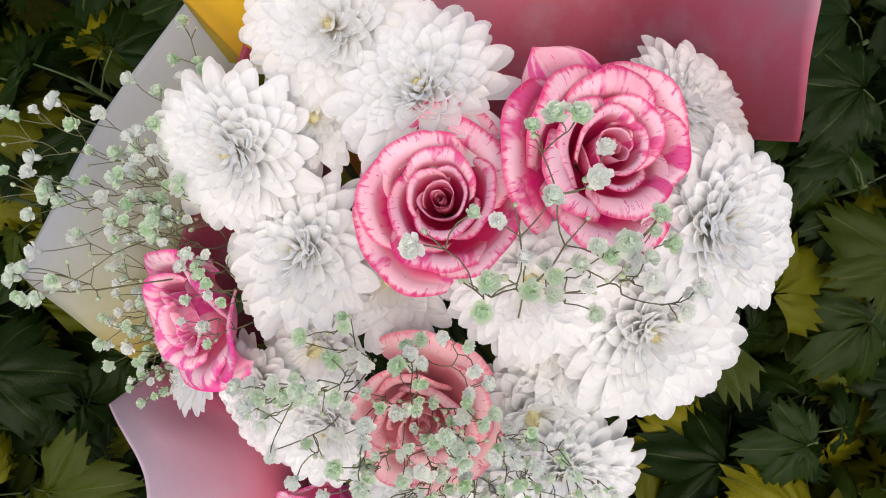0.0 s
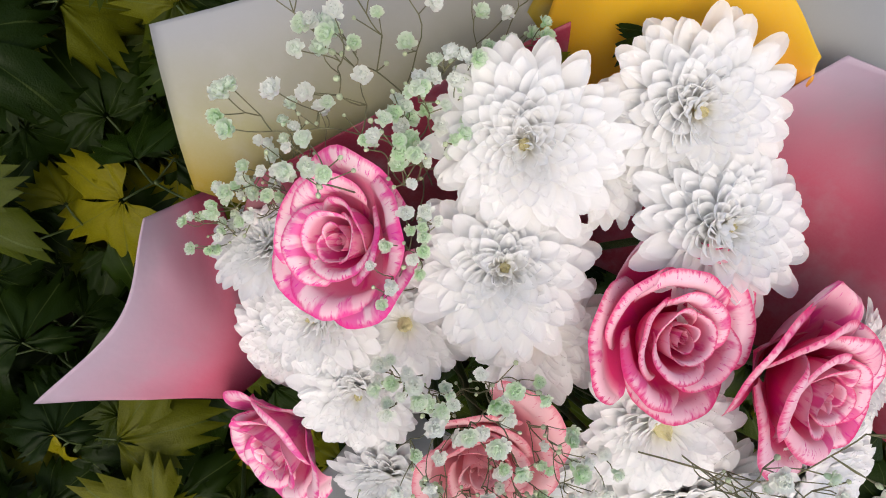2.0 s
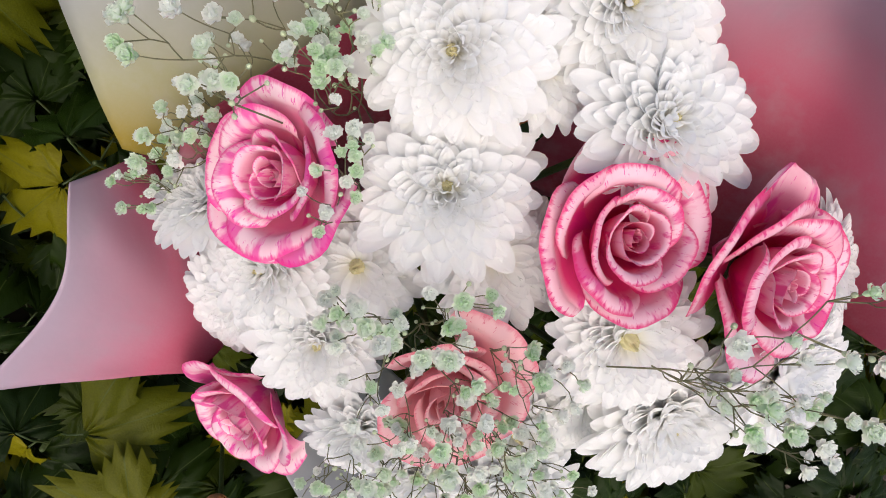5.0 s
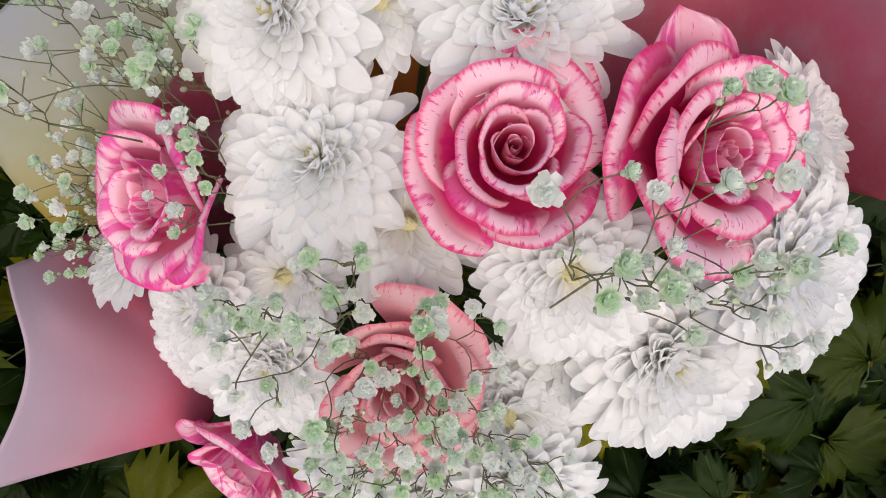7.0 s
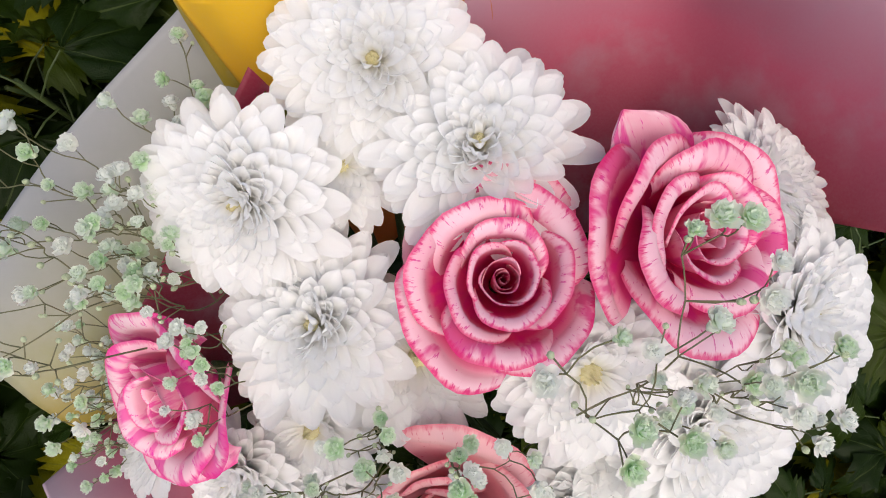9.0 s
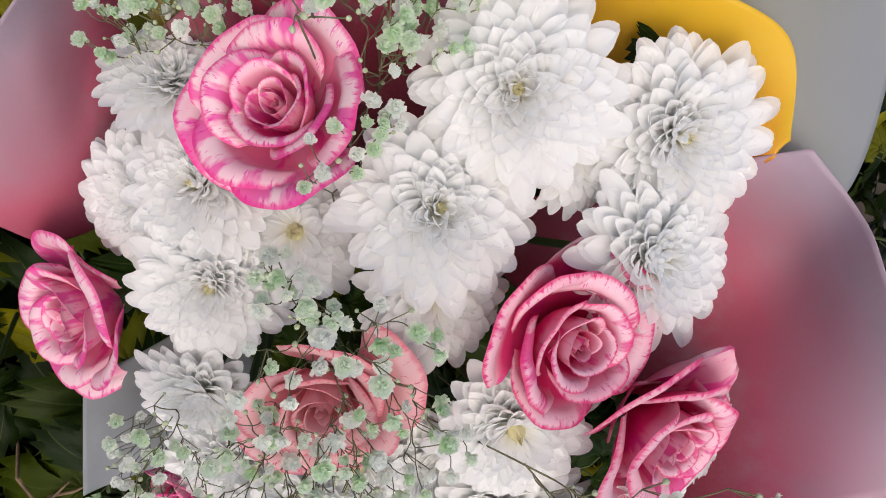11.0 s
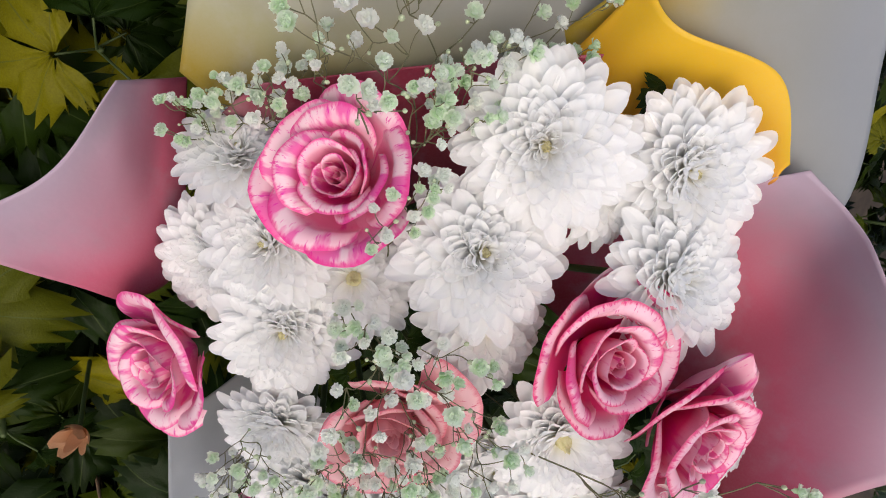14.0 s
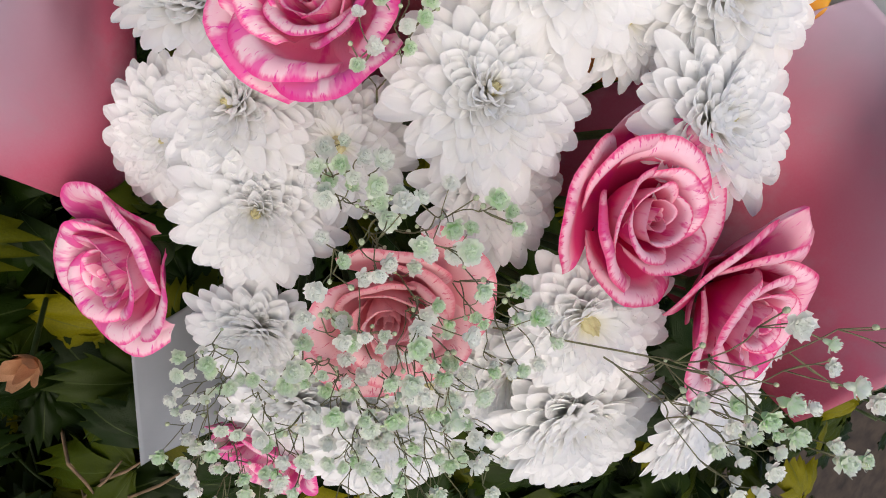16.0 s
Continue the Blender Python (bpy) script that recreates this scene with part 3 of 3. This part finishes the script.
paper("grey_paper", [(0.0, -0.07, 0.25), (0.03, -0.08, 0.25), (0.06, -0.08, 0.25)], [(-0.028, -0.145, 0.303), (0.01, -0.172, 0.287), (0.044, -0.196, 0.273)],
      [(0.0, -0.07, 0.25), (-0.015, -0.11, 0.28), (-0.028, -0.145, 0.303)], [(0.06, -0.08, 0.25), (0.066, -0.14, 0.26), (0.044, -0.196, 0.273)], GREY,
      "pale grey translucent wrapping paper, lower corner", lambda u, v: 0.5 + 0.5 * v, seed=6)

# ---- the bouquet's flowers ----
MUM = "white chrysanthemum with many spoon-shaped petals"
chrysanthemum((-0.0463, 0.1120, 0.4535), (-0.10, -0.25, 0.95), 0.0395, 1, MUM + ", wide open")
chrysanthemum((-0.0104, 0.0860, 0.4585), (-0.20, 0.06, 0.97), 0.0385, 2, MUM + ", wide open")
chrysanthemum((-0.0910, 0.0615, 0.4395), (-0.27, -0.40, 0.85), 0.0390, 3, MUM + ", wide open")
chrysanthemum((-0.0640, 0.0230, 0.4305), (-0.33, 0.00, 0.94), 0.0385, 4, MUM + ", wide open")
chrysanthemum((-0.0560, 0.0800, 0.4360), (-0.10, 0.00, 1.00), 0.0250, 5, "small half-open cream chrysanthemum", inner=8)
chrysanthemum((-0.0236, 0.0125, 0.4160), (-0.05, 0.10, 0.99), 0.0345, 6, MUM + " and a yellow eye", inner=8)
chrysanthemum((-0.0660, -0.0240, 0.3790), (-0.35, -0.25, 0.90), 0.0320, 7, MUM + " and a yellow eye", inner=8)
chrysanthemum((-0.1005, -0.0477, 0.3650), (-0.50, -0.42, 0.75), 0.0350, 8, MUM + ", dense")
chrysanthemum((-0.0956, -0.0748, 0.3230), (-0.30, -0.60, 0.74), 0.0370, 9, MUM + ", dense")
chrysanthemum((-0.1390, -0.0300, 0.3460), (-0.70, 0.20, 0.68), 0.0300, 10, MUM)
chrysanthemum((-0.0600, -0.0650, 0.3710), (-0.15, -0.30, 0.94), 0.0345, 11, MUM + ", dense")
chrysanthemum((-0.0111, -0.1000, 0.3580), (0.00, -0.60, 0.80), 0.0330, 12, MUM + ", dense")
chrysanthemum((0.0320, -0.1080, 0.3600), (0.02, -0.55, 0.83), 0.0370, 13, MUM + ", dense")
chrysanthemum((0.0620, -0.0890, 0.3850), (0.20, -0.45, 0.87), 0.0400, 14, MUM + ", dense")
chrysanthemum((0.0434, -0.0555, 0.3940), (0.10, -0.35, 0.93), 0.0370, 19, MUM + " and a yellow eye", inner=9)
chrysanthemum((0.0620, -0.0210, 0.4060), (0.12, -0.30, 0.95), 0.0360, 20, MUM + " and a yellow eye", inner=9)
chrysanthemum((0.0900, -0.0140, 0.4275), (0.10, -0.28, 0.95), 0.0430, 15, MUM + ", dense")
chrysanthemum((0.1110, 0.0310, 0.4570), (0.32, -0.05, 0.94), 0.0400, 16, MUM + ", dense")
chrysanthemum((0.0360, 0.0075, 0.4420), (-0.02, -0.25, 0.96), 0.0370, 17, MUM + " and a yellow eye", inner=9)
chrysanthemum((0.1020, 0.0840, 0.4510), (0.35, 0.30, 0.88), 0.0320, 18, MUM + ", seen half open")

ROSE_TEXT = "pink and cream striped rose, fully open"
rose_a = rose((-0.0010, 0.0402, 0.4592), (-0.10, 0.03, 0.99), 0.0345, 1, ROSE, ROSE_TEXT, 20)
outer_petal(rose_a, (-0.60, 0.80), 0.75, -0.50, 0.024, ROSE, 1)
outer_petal(rose_a, (0.80, -0.10), 0.30, -0.32, 0.020, ROSE, 2)
rose_b = rose((0.0620, 0.0570, 0.4695), (0.22, -0.03, 0.97), 0.0355, 2, ROSE, ROSE_TEXT + ", one outer petal folded up", 150)
outer_petal(rose_b, (-0.62, 0.78), 0.95, 0.07, 0.019, ROSE_HOT, 3)
outer_petal(rose_b, (-0.98, -0.05), 0.22, -0.37, 0.020, ROSE, 4)
rose((-0.1180, -0.0075, 0.4020), (-0.60, -0.33, 0.73), 0.0345, 3, ROSE_HOT, "hot pink and cream striped rose, fully open", 0)
rose((-0.0090, -0.0520, 0.4140), (0.00, -0.42, 0.90), 0.0340, 4, ROSE_PALE, "salmon pink rose behind gypsophila", 110)
rose((-0.0610, -0.1300, 0.3110), (-0.38, -0.75, 0.54), 0.0370, 5, ROSE_HOT, "pink striped rose turned outwards", 0)
rose((0.0535, -0.1370, 0.3340), (0.07, -0.85, 0.52), 0.0300, 6, ROSE_HOT, "pink rose low in the bouquet", 0)

# ---- the bouquet's gypsophila ----
GYP = "sprig of white and mint green gypsophila"
gypsophila((-0.08, 0.02, 0.33), cloud((-0.123, 0.047, 0.428), (0.018, 0.032, 0.016), 48, 1), 1, GYP + ", dense", size=0.0038)
gypsophila((-0.08, 0.04, 0.33), cloud((-0.168, 0.048, 0.424), (0.040, 0.046, 0.014), 30, 2), 2, GYP + ", airy")
gypsophila((-0.10, 0.0, 0.32), cloud((-0.157, 0.002, 0.376), (0.016, 0.036, 0.018), 30, 3), 3, GYP, size=0.0037)
gypsophila((-0.09, 0.06, 0.34), cloud((-0.118, 0.108, 0.418), (0.024, 0.022, 0.010), 13, 9), 9, GYP + " against the paper")
gypsophila((-0.02, -0.03, 0.35), cloud((-0.028, -0.038, 0.455), (0.052, 0.034, 0.026), 66, 4), 4, GYP + ", dense", size=0.0038)
gypsophila((0.02, -0.06, 0.34), cloud((0.012, -0.075, 0.435), (0.058, 0.040, 0.028), 112, 5), 5, GYP + ", dense", size=0.0037)
gypsophila((-0.05, -0.01, 0.35), cloud((-0.099, 0.006, 0.432), (0.011, 0.024, 0.006), 15, 12), 12, GYP + " between rose and chrysanthemum", size=0.0036)
gypsophila((-0.03, -0.04, 0.35), cloud((-0.068, -0.036, 0.432), (0.016, 0.012, 0.018), 14, 13), 13, GYP + ", loose", size=0.0038)
gypsophila((0.01, -0.09, 0.28), cloud((-0.004, -0.118, 0.392), (0.040, 0.018, 0.024), 34, 14), 14, GYP + ", small heads", size=0.0036)
gypsophila((-0.09, 0.02, 0.33), cloud((-0.150, 0.012, 0.452), (0.018, 0.010, 0.010), 5, 15), 15, GYP + ", tall", size=0.0038)
gypsophila((-0.10, -0.01, 0.29), cloud((-0.160, -0.030, 0.345), (0.012, 0.026, 0.014), 26, 16), 16, GYP + " with small white heads", size=0.0033)
gypsophila((0.03, -0.03, 0.37), [(0.007, 0.024, 0.53), (-0.007, 0.016, 0.53), (0.015, 0.022, 0.53), (0.028, 0.027, 0.53), (0.024, 0.047, 0.53), (0.031, 0.05, 0.53),
            (0.036, 0.05, 0.53), (0.043, 0.041, 0.53), (0.042, 0.035, 0.53), (0.041, 0.015, 0.53), (0.05, 0.016, 0.53), (0.022, 0.011, 0.53),
            (0.023, 0.004, 0.53), (0.011, 0.005, 0.53), (0.01, -0.001, 0.53), (0.057, 0.023, 0.53)],
           6, GYP + ", tall and loose", size=0.0040)
gypsophila((0.04, 0.0, 0.36), cloud((0.056, 0.012, 0.498), (0.028, 0.020, 0.014), 18, 7), 7, GYP + ", loose", size=0.0038)
gypsophila((0.03, -0.10, 0.26), cloud((0.045, -0.15, 0.33), (0.05, 0.02, 0.03), 34, 8), 8, GYP)

# ---- a faded bloom among the plants ----
def faded_bloom(center, normal, radius):
    thing = new("faded_bloom")
    thing.matrix_basis = frame_to(center, normal) @ Matrix.Scale(radius, 4)
    tagged(thing, "faded orange-brown bloom drooping among the leaves", "flower")
    rnd = random.Random(3)
    for k in range(9):
        tilt = rnd.uniform(20, 60)

        def f(u, v):
            t = 2 * u - 1
            w = 0.30 * math.sin(math.pi * (0.12 + 0.80 * v)) ** 0.8
            return (w * t, v, 0.35 * v * v + 0.3 * w * t * t + 0.05 * math.sin(7 * v + k)), (u, v)

        part("petal", mesh_grid("petal", 5, 8, f, BRACT), thing, pose(0, 0, 0, 0, 0, 40 * k) @ pose(0, 0, 0, tilt, 0, 0))
    foot_dir = thing.matrix_basis.inverted() @ Vector((center[0], center[1], 0.0))
    part("stem", stem_mesh("stem", (0, 0, 0), foot_dir, 0.0016 / radius, STEM), thing, None, "green stem")


faded_bloom((-0.033, -0.199, 0.25), (-0.2, -0.3, 0.9), 0.017)

# ---- dry twigs among the plants ----
DRY = mat_plain("dry_twig", (0.07, 0.04, 0.02), (0.20, 0.13, 0.07), 90, 0.8)
for a, b in [((0.077, -0.249, 0.19), (0.07, -0.21, 0.22)), ((0.084, -0.268, 0.18), (0.065, -0.224, 0.21)), ((0.095, -0.242, 0.2), (0.089, -0.196, 0.23)), ((0.048, -0.249, 0.2), (0.084, -0.259, 0.19))]:
    lo = Vector((a[0], a[1] - 0.03, 0.0))
    verts, faces = [], []
    tube_into(verts, faces, [lo, Vector(a), Vector(a).lerp(Vector(b), 0.5) + Vector((0, 0.002, 0.004)), Vector(b)], [0.0016, 0.0013, 0.0011, 0.0006], 6)
    tagged(new("dry_twig", mesh_from("dry_twig", verts, faces, None, DRY)), "thin dry brown twig standing in the soil", "twig", "dry twigs")

# ---- leaves inside the bouquet ----
for k, p in enumerate([(-0.071, 0.133, 0.425), (-0.037, -0.021, 0.4), (0.101, 0.018, 0.41), (-0.091, 0.104, 0.4)]):
    m = frame_to(p, (-0.2 + 0.1 * k, 0.5 - 0.4 * k, 0.9), 70 * k + 10) @ Matrix.Scale(0.026, 4)
    leaf = new("bouquet_leaf", LEAVES[k])
    leaf.matrix_basis = m
    tagged(leaf, "dark green lobed leaf between the bouquet's flowers", "leaf", "leaves inside the bouquet")
